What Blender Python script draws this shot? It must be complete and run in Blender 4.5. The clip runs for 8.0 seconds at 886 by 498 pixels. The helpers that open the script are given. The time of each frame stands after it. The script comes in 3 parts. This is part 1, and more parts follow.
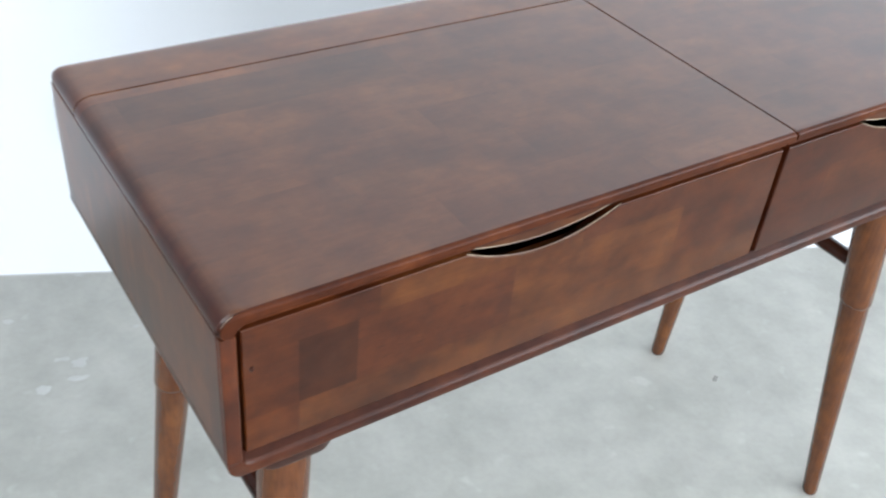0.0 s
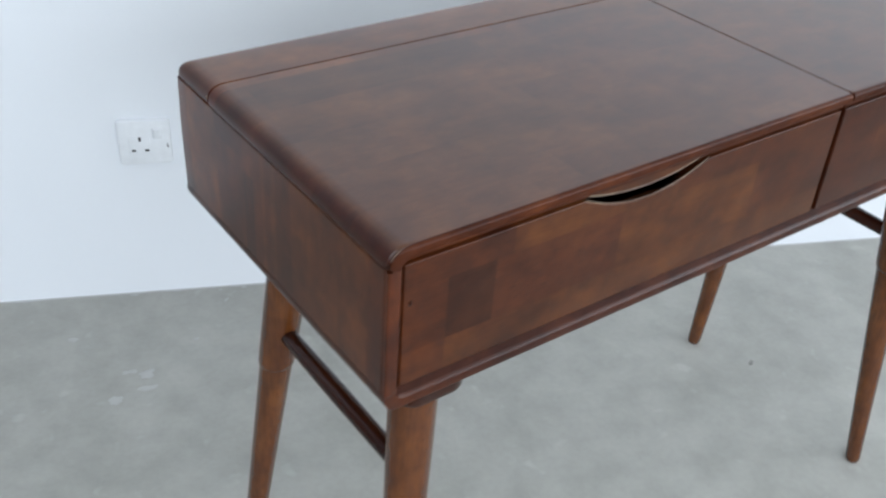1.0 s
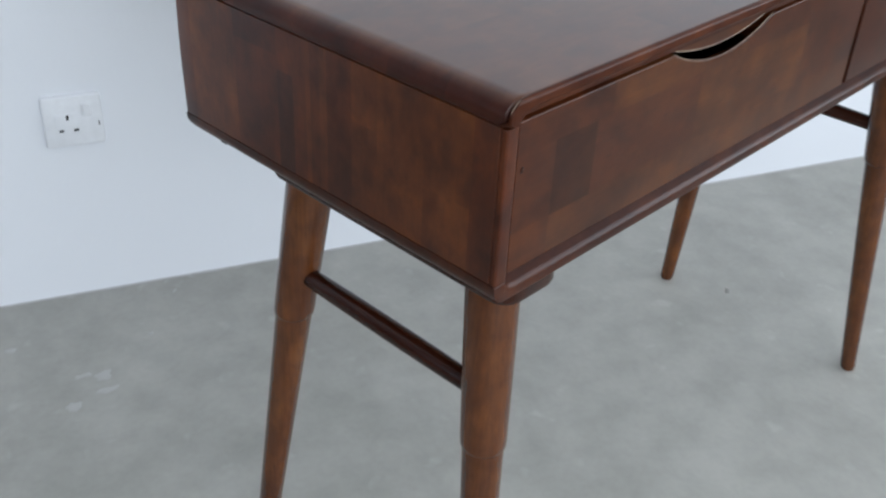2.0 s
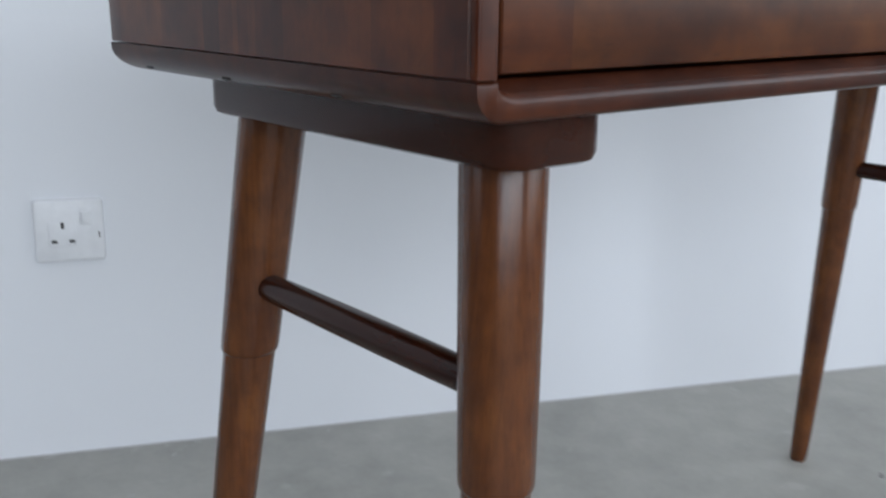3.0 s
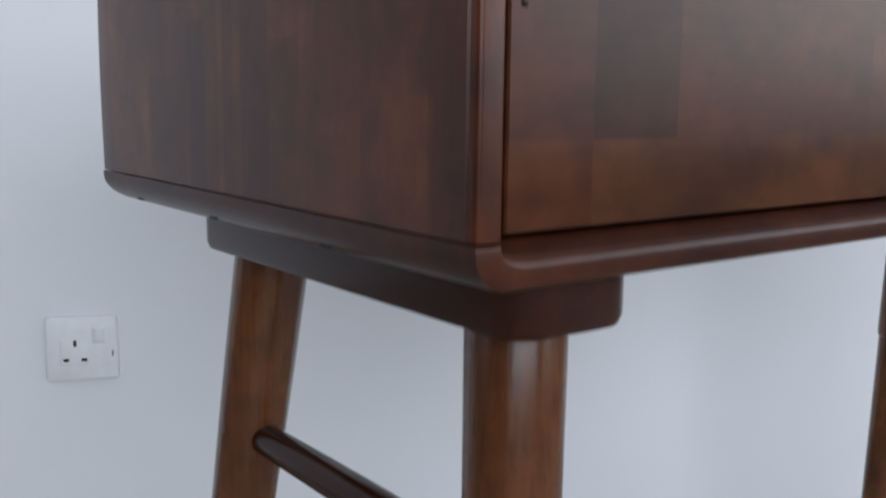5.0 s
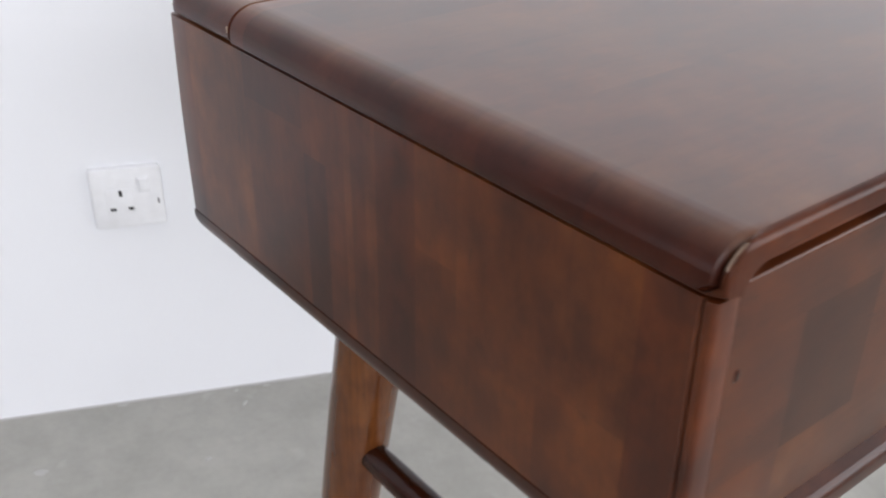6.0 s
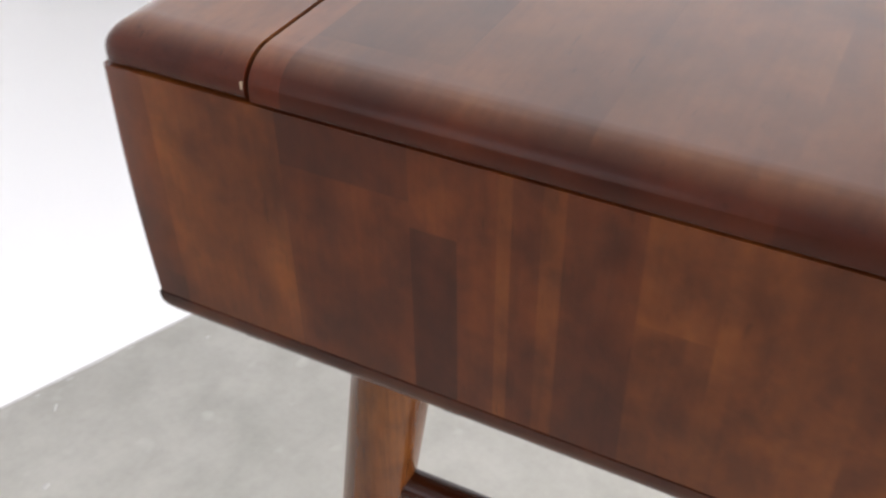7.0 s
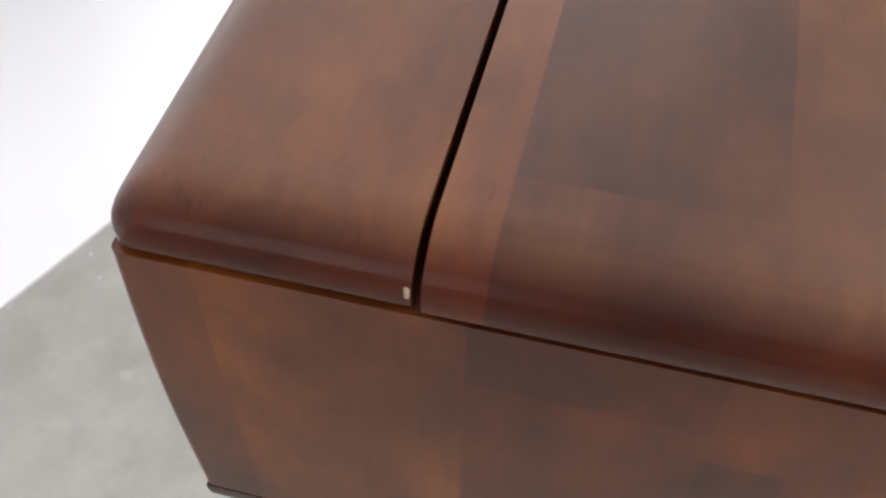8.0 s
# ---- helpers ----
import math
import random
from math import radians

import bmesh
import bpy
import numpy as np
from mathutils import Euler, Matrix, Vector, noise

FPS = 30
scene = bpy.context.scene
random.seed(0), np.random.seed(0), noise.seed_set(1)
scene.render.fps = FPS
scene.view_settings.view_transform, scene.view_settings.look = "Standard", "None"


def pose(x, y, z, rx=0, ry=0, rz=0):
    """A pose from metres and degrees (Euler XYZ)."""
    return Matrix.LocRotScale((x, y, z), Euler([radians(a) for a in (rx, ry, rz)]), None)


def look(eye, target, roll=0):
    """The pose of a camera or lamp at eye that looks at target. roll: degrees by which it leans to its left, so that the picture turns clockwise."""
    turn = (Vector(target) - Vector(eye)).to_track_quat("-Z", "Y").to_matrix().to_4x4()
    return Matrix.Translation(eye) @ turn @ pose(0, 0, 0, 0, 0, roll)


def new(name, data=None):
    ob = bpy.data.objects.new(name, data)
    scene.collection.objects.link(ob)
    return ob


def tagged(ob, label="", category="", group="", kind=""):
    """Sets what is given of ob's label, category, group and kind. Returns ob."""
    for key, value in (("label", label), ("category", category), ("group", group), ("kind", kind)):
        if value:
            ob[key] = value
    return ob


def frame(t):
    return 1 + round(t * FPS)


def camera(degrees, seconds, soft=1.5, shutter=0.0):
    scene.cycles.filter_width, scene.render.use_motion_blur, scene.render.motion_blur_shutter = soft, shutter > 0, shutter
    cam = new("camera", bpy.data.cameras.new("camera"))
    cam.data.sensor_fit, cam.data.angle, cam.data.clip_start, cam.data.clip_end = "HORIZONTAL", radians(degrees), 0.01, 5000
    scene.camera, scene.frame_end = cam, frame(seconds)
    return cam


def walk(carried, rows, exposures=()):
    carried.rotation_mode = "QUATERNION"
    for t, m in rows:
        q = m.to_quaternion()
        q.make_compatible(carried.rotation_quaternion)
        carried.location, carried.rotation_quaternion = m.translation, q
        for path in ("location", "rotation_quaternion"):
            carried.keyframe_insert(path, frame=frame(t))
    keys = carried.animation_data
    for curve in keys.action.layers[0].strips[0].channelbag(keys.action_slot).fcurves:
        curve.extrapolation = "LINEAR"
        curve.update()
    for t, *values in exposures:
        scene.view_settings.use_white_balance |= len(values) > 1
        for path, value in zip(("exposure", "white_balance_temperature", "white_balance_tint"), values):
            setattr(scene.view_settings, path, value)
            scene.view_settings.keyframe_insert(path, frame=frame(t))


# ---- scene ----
cam = camera(47.8, 8.0, soft=2.2, shutter=0.45)
PATH = [
    (0, (-0.175, -0.484, 1.217), (0.765, 0.797, 0.003), 6.0),
    (0.5, (-0.243, -0.534, 1.23), (0.686, 0.806, 0.072), 4.7),
    (1, (-0.348, -0.514, 1.191), (0.663, 0.791, 0.062), 4.2),
    (1.5, (-0.472, -0.436, 1.127), (0.693, 0.727, -0.008), 3.6),
    (1.7, (-0.498, -0.416, 1.11), (0.703, 0.699, -0.037), 3.1),
    (2.8, (-0.31, -0.325, 0.702), (0.954, 1.098, 0.086), 0.9),
    (3, (-0.285, -0.323, 0.649), (0.949, 1.17, 0.148), 0.6),
    (3.5, (-0.263, -0.309, 0.583), (0.899, 1.299, 0.332), -0.2),
    (4, (-0.251, -0.314, 0.565), (0.923, 1.303, 0.476), 0.1),
    (4.2, (-0.243, -0.303, 0.564), (0.941, 1.306, 0.483), 0.1),
    (5.3, (-0.204, -0.247, 0.745), (0.966, 1.295, 0.242), 0.7),
    (5.5, (-0.19, -0.203, 0.803), (0.939, 1.312, 0.147), 0.1),
    (6, (-0.2300, -0.1552, 0.9071), (0.8445, 1.2211, -0.0694), 0.45),
    (6.1, (-0.2405, -0.1355, 0.9155), (0.8985, 1.1611, -0.0884), 0.90),
    (6.2, (-0.2551, -0.1004, 0.9255), (0.9631, 1.0738, -0.1195), 0.85),
    (6.5, (-0.2848, -0.0218, 0.9380), (1.0512, 0.9409, -0.1947), -0.30),
    (6.8, (-0.2924, 0.0574, 0.9499), (1.0930, 0.8765, -0.2684), -0.68),
    (7, (-0.2704, 0.0969, 0.9458), (1.1182, 0.8315, -0.3331), -1.01),
    (7.2, (-0.2345, 0.1423, 0.9392), (1.1437, 0.7707, -0.3864), -0.50),
    (7.5, (-0.1780, 0.2117, 0.9339), (1.1354, 0.7584, -0.4920), -1.40),
    (7.8, (-0.1407, 0.2671, 0.9338), (1.1062, 0.6708, -0.5905), -0.54),
    (8, (-0.1238, 0.2898, 0.9288), (1.0827, 0.5896, -0.6518), 0.25),
]
walk(cam, [(t, look(eye, target, roll)) for t, eye, target, roll in PATH],
     exposures=[(0.0, 0.90, 6150, 8), (0.5, 0.58, 6150, 8), (1.0, 0.30, 6100, 8), (1.5, 0.16, 6100, 8), (1.7, 0.12, 6100, 9), (2.8, -0.07, 6150, 10), (3.5, -0.38, 6100, 12),
                (4.2, -0.48, 6100, 12), (5.3, -0.24, 6300, 13), (5.5, -0.16, 6400, 14), (6.0, 0.44, 6700, 16), (6.5, 0.84, 6950, 17), (7.5, 0.98, 6950, 17), (8.0, 0.86, 6950, 17)])

# ---- light ----
TURN = math.atan(-0.4344)          # the room stands askew to the table
ROOM = Matrix.Translation((0.164, 1.0225, 0)) @ Matrix.Rotation(TURN, 4, "Z")
world = bpy.data.worlds.new("sky")
scene.world = world
world.use_nodes = True
wn = world.node_tree.nodes
sky = wn.new("ShaderNodeTexSky")
sky.sky_type = "NISHITA"
sky.sun_disc = False
sky.sun_elevation, sky.sun_rotation = radians(40), radians(60)
wn["Background"].inputs["Strength"].default_value = 0.12
world.node_tree.links.new(sky.outputs["Color"], wn["Background"].inputs["Color"])


def window_light(name, x, y, z, w, h, rz, energy, color):
    data = bpy.data.lights.new(name, "AREA")
    data.shape, data.size, data.size_y, data.energy, data.color = "RECTANGLE", w, h, energy, color
    ob = new(name, data)
    ob.matrix_world = ROOM @ pose(x, y, z, 90, 0, rz)
    return ob


# room: x along the wall behind the table, y away from it (negative towards the viewer)
W0, W1, DEEP, HIGH = -2.6, 3.0, 4.4, 2.7
# openings out of view, sized to balance the light on wall and wood
OPENINGS = {"south": (-1.3, 2.2, 0.85, 2.4), "east": (-3.5, -0.8, 0.6, 2.4), "west": (-1.6, -0.4, 0.7, 2.3)}   # from, to, sill, head
DAY = (0.95, 0.98, 1.0)
window_light("window_light_south", 0.45, -DEEP + 0.01, 1.62, 3.4, 1.45, 0, 95, DAY)
window_light("window_light_east", W1 - 0.01, -2.15, 1.52, 2.6, 1.65, 90, 52, DAY)
# weak fill added from the west; no window is known on that side
window_light("fill_light_west", W0 + 0.01, -1.0, 1.5, 1.1, 1.5, -90, 4, DAY)

# ---- materials ----


def nodes_of(name):
    m = bpy.data.materials.new(name)
    m.use_nodes = True
    nt = m.node_tree
    return m, nt, nt.nodes["Principled BSDF"]


def link(nt, a, b):
    nt.links.new(a, b)


def mapped(nt, scale, random_shift=False):
    co = nt.nodes.new("ShaderNodeTexCoord")
    mp = nt.nodes.new("ShaderNodeMapping")
    mp.inputs["Scale"].default_value = scale
    link(nt, co.outputs["Object"], mp.inputs["Vector"])
    if random_shift:
        info = nt.nodes.new("ShaderNodeObjectInfo")
        mul = nt.nodes.new("ShaderNodeMath")
        mul.operation = "MULTIPLY"
        mul.inputs[1].default_value = 37.0
        link(nt, info.outputs["Random"], mul.inputs[0])
        link(nt, mul.outputs[0], mp.inputs["Location"])
    return mp.outputs["Vector"]


def noise_tex(nt, vec, scale, detail=4.0, rough=0.55, distort=0.0):
    n = nt.nodes.new("ShaderNodeTexNoise")
    n.inputs["Scale"].default_value = scale
    n.inputs["Detail"].default_value = detail
    n.inputs["Roughness"].default_value = rough
    n.inputs["Distortion"].default_value = distort
    link(nt, vec, n.inputs["Vector"])
    return n.outputs["Fac"]


def ramp(nt, fac, stops):
    r = nt.nodes.new("ShaderNodeValToRGB")
    while len(r.color_ramp.elements) < len(stops):
        r.color_ramp.elements.new(0.5)
    for e, (p, c) in zip(r.color_ramp.elements, stops):
        e.position, e.color = p, (*c, 1)
    link(nt, fac, r.inputs["Fac"])
    return r.outputs["Color"]


def mix(nt, kind, fac, a, b):
    n = nt.nodes.new("ShaderNodeMix")
    n.data_type, n.blend_type = "RGBA", kind
    for sock, v in ((n.inputs[0], fac), (n.inputs[6], a), (n.inputs[7], b)):
        if isinstance(v, (int, float)):
            sock.default_value = v
        elif isinstance(v, tuple):
            sock.default_value = (*v, 1)
        else:
            link(nt, v, sock)
    return n.outputs[2]


def bump(nt, bsdf, height, strength, distance):
    b = nt.nodes.new("ShaderNodeBump")
    b.inputs["Strength"].default_value = strength
    b.inputs["Distance"].default_value = distance
    link(nt, height, b.inputs["Height"])
    link(nt, b.outputs["Normal"], bsdf.inputs["Normal"])


def stained_wood(name, along, mid, coat=0.0, rough=0.33, spec=0.2, relief=0.02, blotch=1.0, ends=False, grainy=0.5):
    """Walnut-stained wood under satin lacquer; along is the axis of the grain."""
    m, nt, bsdf = nodes_of(name)
    dark, light = (mid[0] * 0.74, mid[1] * 0.69, mid[2] * 0.70), (mid[0] * 1.24, mid[1] * 1.34, mid[2] * 1.25)
    fine = [130.0, 130.0, 130.0]
    blot = [1.0, 1.0, 1.0]
    fine["xyz".index(along)] = 5.0
    blot["xyz".index(along)] = 0.5
    own = mapped(nt, blot, True)
    shared = mapped(nt, tuple(b if b == 1.0 else 0.8 for b in blot))
    cloud = noise_tex(nt, own, 26.0, 5.0, 0.58, 0.12)
    color = ramp(nt, cloud, [(0.30, dark), (0.5, mid), (0.70, light)])
    grain = noise_tex(nt, mapped(nt, fine, True), 2.2, 6.0, 0.65, 0.3)
    streak = ramp(nt, grain, [(0.3, (0.74, 0.70, 0.68)), (0.55, (1, 1, 1)), (0.8, (1.12, 1.08, 1.05))])
    color = mix(nt, "MULTIPLY", grainy, color, streak)
    # uneven stain that runs over the joints: broad smoky patches and small smudges
    smoke = noise_tex(nt, shared, 15.0, 3.0, 0.5, 0.15)
    color = mix(nt, "MULTIPLY", 0.9 * blotch, color, ramp(nt, smoke, [(0.34, (0.56, 0.50, 0.52)), (0.5, (0.95, 0.93, 0.93)), (0.66, (1.28, 1.34, 1.25))]))
    smudge = noise_tex(nt, shared, 48.0, 4.0, 0.6, 0.2)
    color = mix(nt, "MULTIPLY", 0.8 * blotch, color, ramp(nt, smudge, [(0.30, (0.56, 0.50, 0.50)), (0.47, (0.97, 0.96, 0.96)), (0.66, (1.42, 1.50, 1.36))]))
    # open pores: short dark ticks along the grain
    tick = [420.0, 420.0, 420.0]
    tick["xyz".index(along)] = 62.0
    pores = noise_tex(nt, mapped(nt, tick, True), 1.0, 2.0, 0.5)
    thin = noise_tex(nt, shared, 17.0, 2.0, 0.5)
    gate = mix(nt, "MULTIPLY", 1.0, ramp(nt, pores, [(0.66, (0, 0, 0)), (0.72, (1, 1, 1))]), ramp(nt, thin, [(0.48, (0.1, 0.1, 0.1)), (0.6, (0.6, 0.6, 0.6))]))
    color = mix(nt, "MULTIPLY", gate, color, (0.42, 0.36, 0.36))
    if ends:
        # the ends of the lids and strip are darker and redder, with less coat
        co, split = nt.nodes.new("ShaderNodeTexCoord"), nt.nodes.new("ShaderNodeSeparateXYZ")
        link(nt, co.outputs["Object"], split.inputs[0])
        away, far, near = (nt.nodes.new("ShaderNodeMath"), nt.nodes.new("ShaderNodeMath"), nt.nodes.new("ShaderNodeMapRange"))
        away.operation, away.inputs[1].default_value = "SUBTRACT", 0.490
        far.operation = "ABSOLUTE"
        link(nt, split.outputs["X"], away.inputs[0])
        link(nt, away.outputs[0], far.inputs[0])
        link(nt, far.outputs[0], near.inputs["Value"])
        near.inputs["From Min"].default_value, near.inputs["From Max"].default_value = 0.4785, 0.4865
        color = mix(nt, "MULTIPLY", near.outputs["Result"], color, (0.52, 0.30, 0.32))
        near.clamp, end_coat = True, nt.nodes.new("ShaderNodeMapRange")
        end_coat.inputs["To Min"].default_value, end_coat.inputs["To Max"].default_value = coat, coat * 0.3
        link(nt, near.outputs["Result"], end_coat.inputs["Value"])
        link(nt, end_coat.outputs["Result"], bsdf.inputs["Coat Weight"])
    link(nt, color, bsdf.inputs["Base Color"])
    wear = nt.nodes.new("ShaderNodeMapRange")
    wear.inputs["To Min"].default_value, wear.inputs["To Max"].default_value = rough - 0.01, rough + 0.01
    link(nt, smudge, wear.inputs["Value"])
    link(nt, wear.outputs["Result"], bsdf.inputs["Roughness"])
    bsdf.inputs["IOR"].default_value = 1.45
    bsdf.inputs["Specular IOR Level"].default_value = spec
    bsdf.inputs["Coat Weight"].default_value = coat
    bsdf.inputs["Coat IOR"].default_value = 1.5
    link(nt, wear.outputs["Result"], bsdf.inputs["Coat Roughness"])
    bump(nt, bsdf, noise_tex(nt, mapped(nt, fine, True), 1.4, 2.0, 0.5), relief, 0.0008)
    return m


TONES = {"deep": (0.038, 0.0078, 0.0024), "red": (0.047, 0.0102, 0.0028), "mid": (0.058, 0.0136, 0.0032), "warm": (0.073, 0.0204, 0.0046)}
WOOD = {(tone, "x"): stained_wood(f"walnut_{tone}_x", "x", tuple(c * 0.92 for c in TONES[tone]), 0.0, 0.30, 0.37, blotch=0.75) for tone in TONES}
WOOD["dark", "x"] = stained_wood("walnut_dark_x", "x", (0.028, 0.0066, 0.0021), 0.0, 0.30, 0.34, blotch=0.75)
# the ends get lighter tones than the front, to make up for weaker light there
for tone in TONES:
    WOOD[tone, "z"] = stained_wood(f"walnut_{tone}_z", "z", tuple(c * k * {"deep": 0.95, "red": 1.02, "mid": 1.16, "warm": 1.26}[tone] for c, k in zip(TONES[tone], (1.0, 0.92, 0.9))), 0.0, 0.295, 0.42, blotch=0.95)
# turned and moulded parts are glossier
LEG_WOOD = stained_wood("glossy_leg_walnut", "z", (0.100, 0.0308, 0.0078), 0.42, 0.24, 0.30, 0.42, 0.5, grainy=1.0)
TRIM_X = stained_wood("glossy_trim_walnut_x", "x", (0.042, 0.0098, 0.0036), 0.0, 0.30, 0.30)
RAIL = stained_wood("dull_rail_walnut", "x", (0.036, 0.0088, 0.0036), 0.0, 0.45, 0.14)
NOSING = stained_wood("nosing_walnut", "x", (0.054, 0.0130, 0.0040), 0.0, 0.31, 0.18)
TRIM_Y = stained_wood("glossy_trim_walnut_y", "y", (0.028, 0.0060, 0.0022), 0.0, 0.20, 0.32, blotch=0.3)
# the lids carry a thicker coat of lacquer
# sheen of the wall on the top is partly mixed into these lighter, greyer tones
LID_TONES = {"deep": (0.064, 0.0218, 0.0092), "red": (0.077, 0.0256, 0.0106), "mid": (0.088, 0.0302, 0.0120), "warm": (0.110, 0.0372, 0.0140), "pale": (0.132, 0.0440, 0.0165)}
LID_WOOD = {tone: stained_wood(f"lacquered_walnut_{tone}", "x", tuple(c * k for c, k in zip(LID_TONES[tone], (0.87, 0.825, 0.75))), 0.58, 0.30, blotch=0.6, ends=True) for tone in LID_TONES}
# pale tone of the beads that paint highlights on edges
EDGE_GLINT = stained_wood("pale_highlight", "x", (0.27, 0.20, 0.155))


def plywood_material():
    m, nt, bsdf = nodes_of("raw_plywood")
    streak = noise_tex(nt, mapped(nt, (2.0, 70.0, 70.0)), 2.0, 5.0, 0.6, 0.2)
    color = ramp(nt, streak, [(0.30, (0.26, 0.25, 0.20)), (0.45, (0.52, 0.51, 0.44)), (0.70, (0.62, 0.61, 0.54))])
    link(nt, color, bsdf.inputs["Base Color"])
    bsdf.inputs["Roughness"].default_value = 0.45
    bump(nt, bsdf, streak, 0.1, 0.001)
    return m


PLYWOOD = plywood_material()


def concrete_material():
    m, nt, bsdf = nodes_of("concrete_screed")
    v = mapped(nt, (1, 1, 1))
    big = noise_tex(nt, v, 3.2, 5.0, 0.55, 0.5)
    color = ramp(nt, big, [(0.3, (0.310, 0.306, 0.280)), (0.5, (0.352, 0.347, 0.318)), (0.72, (0.398, 0.392, 0.360))])
    patch = noise_tex(nt, v, 16.0, 4.0, 0.5, 0.2)
    color = mix(nt, "MULTIPLY", 0.7, color, ramp(nt, patch, [(0.32, (0.86, 0.87, 0.86)), (0.62, (1.05, 1.05, 1.05))]))
    small = noise_tex(nt, v, 90.0, 5.0, 0.6)
    color = mix(nt, "MULTIPLY", 0.3, color, ramp(nt, small, [(0.3, (0.84, 0.84, 0.84)), (0.6, (1.04, 1.04, 1.04))]))
    spots = noise_tex(nt, v, 21.0, 2.0, 0.45, 0.1)
    color = mix(nt, "MIX", ramp(nt, spots, [(0.66, (0, 0, 0)), (0.76, (0.25, 0.25, 0.25))]), color, (0.55, 0.55, 0.53))
    link(nt, color, bsdf.inputs["Base Color"])
    bsdf.inputs["Roughness"].default_value = 0.6
    bump(nt, bsdf, patch, 0.12, 0.003)
    return m


def paint_material(name, color, rough=0.75):
    m, nt, bsdf = nodes_of(name)
    v = mapped(nt, (1, 1, 1))
    big = noise_tex(nt, v, 1.6, 3.0, 0.5)
    lo = tuple(c * 0.965 for c in color)
    link(nt, ramp(nt, big, [(0.3, lo), (0.7, color)]), bsdf.inputs["Base Color"])
    bsdf.inputs["Roughness"].default_value = rough
    bump(nt, bsdf, noise_tex(nt, v, 180.0, 3.0), 0.12, 0.001)
    return m


def plain_material(name, color, rough, metal=0.0):
    m, nt, bsdf = nodes_of(name)
    v = mapped(nt, (1, 1, 1))
    n = noise_tex(nt, v, 60.0, 4.0)
    link(nt, ramp(nt, n, [(0.3, tuple(c * 0.93 for c in color)), (0.7, color)]), bsdf.inputs["Base Color"])
    bsdf.inputs["Roughness"].default_value = rough
    bsdf.inputs["Metallic"].default_value = metal
    return m


CONCRETE = concrete_material()
# greys for walls out of view, chosen to keep reflections in the wood dark
DULL_GREY_PAINT = paint_material("dull_grey_wall_paint", (0.16, 0.16, 0.158))
GREY_PAINT = paint_material("grey_wall_paint", (0.35, 0.35, 0.345))
WALL_PAINT = paint_material("white_wall_paint", (0.775, 0.795, 0.835))
CEILING_PAINT = paint_material("ceiling_paint", (0.82, 0.82, 0.81))
SPLASH = plain_material("dried_pale_paint", (0.43, 0.43, 0.415), 0.6)
SMUDGE = plain_material("dark_scuff", (0.22, 0.215, 0.20), 0.7)
FOOT_GREY = plain_material("foot_line_grey", (0.45, 0.45, 0.45), 0.8)
PLASTIC = plain_material("white_plastic", (0.765, 0.78, 0.81), 0.4)
SLOT = plain_material("dark_slot", (0.012, 0.012, 0.012), 0.6)
STEEL = plain_material("dull_steel", (0.45, 0.44, 0.42), 0.35, 1.0)
FRAME_PAINT = plain_material("window_frame_paint", (0.7, 0.7, 0.7), 0.4)


def glass_material():
    m, nt, bsdf = nodes_of("window_glass")
    bsdf.inputs["Transmission Weight"].default_value = 1.0
    bsdf.inputs["Roughness"].default_value = 0.0
    bsdf.inputs["IOR"].default_value = 1.1
    return m


GLASS = glass_material()

# ---- mesh helpers ----


def mesh_of(name, bm, material, sharp=38):
    bmesh.ops.recalc_face_normals(bm, faces=bm.faces[:])
    me = bpy.data.meshes.new(name)
    bm.to_mesh(me)
    bm.free()
    me.materials.append(material)
    for p in me.polygons:
        p.use_smooth = True
    me.set_sharp_from_angle(angle=radians(sharp))
    return me


def part(name, bm, material, parent, label=""):
    """Links a bmesh as one mesh object under a thing or under a part."""
    ob = new(name, mesh_of(name, bm, material))
    ob.parent = parent
    if label:
        tagged(ob, label)
    return ob


def box(x0, x1, y0, y1, z0, z1, bevel=0.0, segments=2):
    bm = bmesh.new()
    bmesh.ops.create_cube(bm, size=1)
    for v in bm.verts:
        v.co = Vector((x0 + (v.co.x + 0.5) * (x1 - x0), y0 + (v.co.y + 0.5) * (y1 - y0), z0 + (v.co.z + 0.5) * (z1 - z0)))
    if bevel:
        bmesh.ops.bevel(bm, geom=bm.edges[:], offset=bevel, segments=segments, affect="EDGES", profile=0.5)
    return bm


def join(*bms):
    """Several bmeshes as one."""
    out = bms[0]
    for b in bms[1:]:
        me = bpy.data.meshes.new("tmp")
        b.to_mesh(me)
        b.free()
        out.from_mesh(me)
        bpy.data.meshes.remove(me)
    return out


def block(us, vs, at):
    """A closed body: at(u, v, side) gives its points, side 1 for the face, 0 for the reverse."""
    bm = bmesh.new()
    g = [[[bm.verts.new(at(u, v, s)) for v in vs] for u in us] for s in (0, 1)]
    n, m = len(us), len(vs)
    for s in (0, 1):
        for i in range(n - 1):
            for j in range(m - 1):
                bm.faces.new((g[s][i][j], g[s][i + 1][j], g[s][i + 1][j + 1], g[s][i][j + 1]))
    for i in range(n - 1):
        for j in (0, m - 1):
            bm.faces.new((g[0][i][j], g[0][i + 1][j], g[1][i + 1][j], g[1][i][j]))
    for j in range(m - 1):
        for i in (0, n - 1):
            bm.faces.new((g[0][i][j], g[0][i][j + 1], g[1][i][j + 1], g[1][i][j]))
    return bm


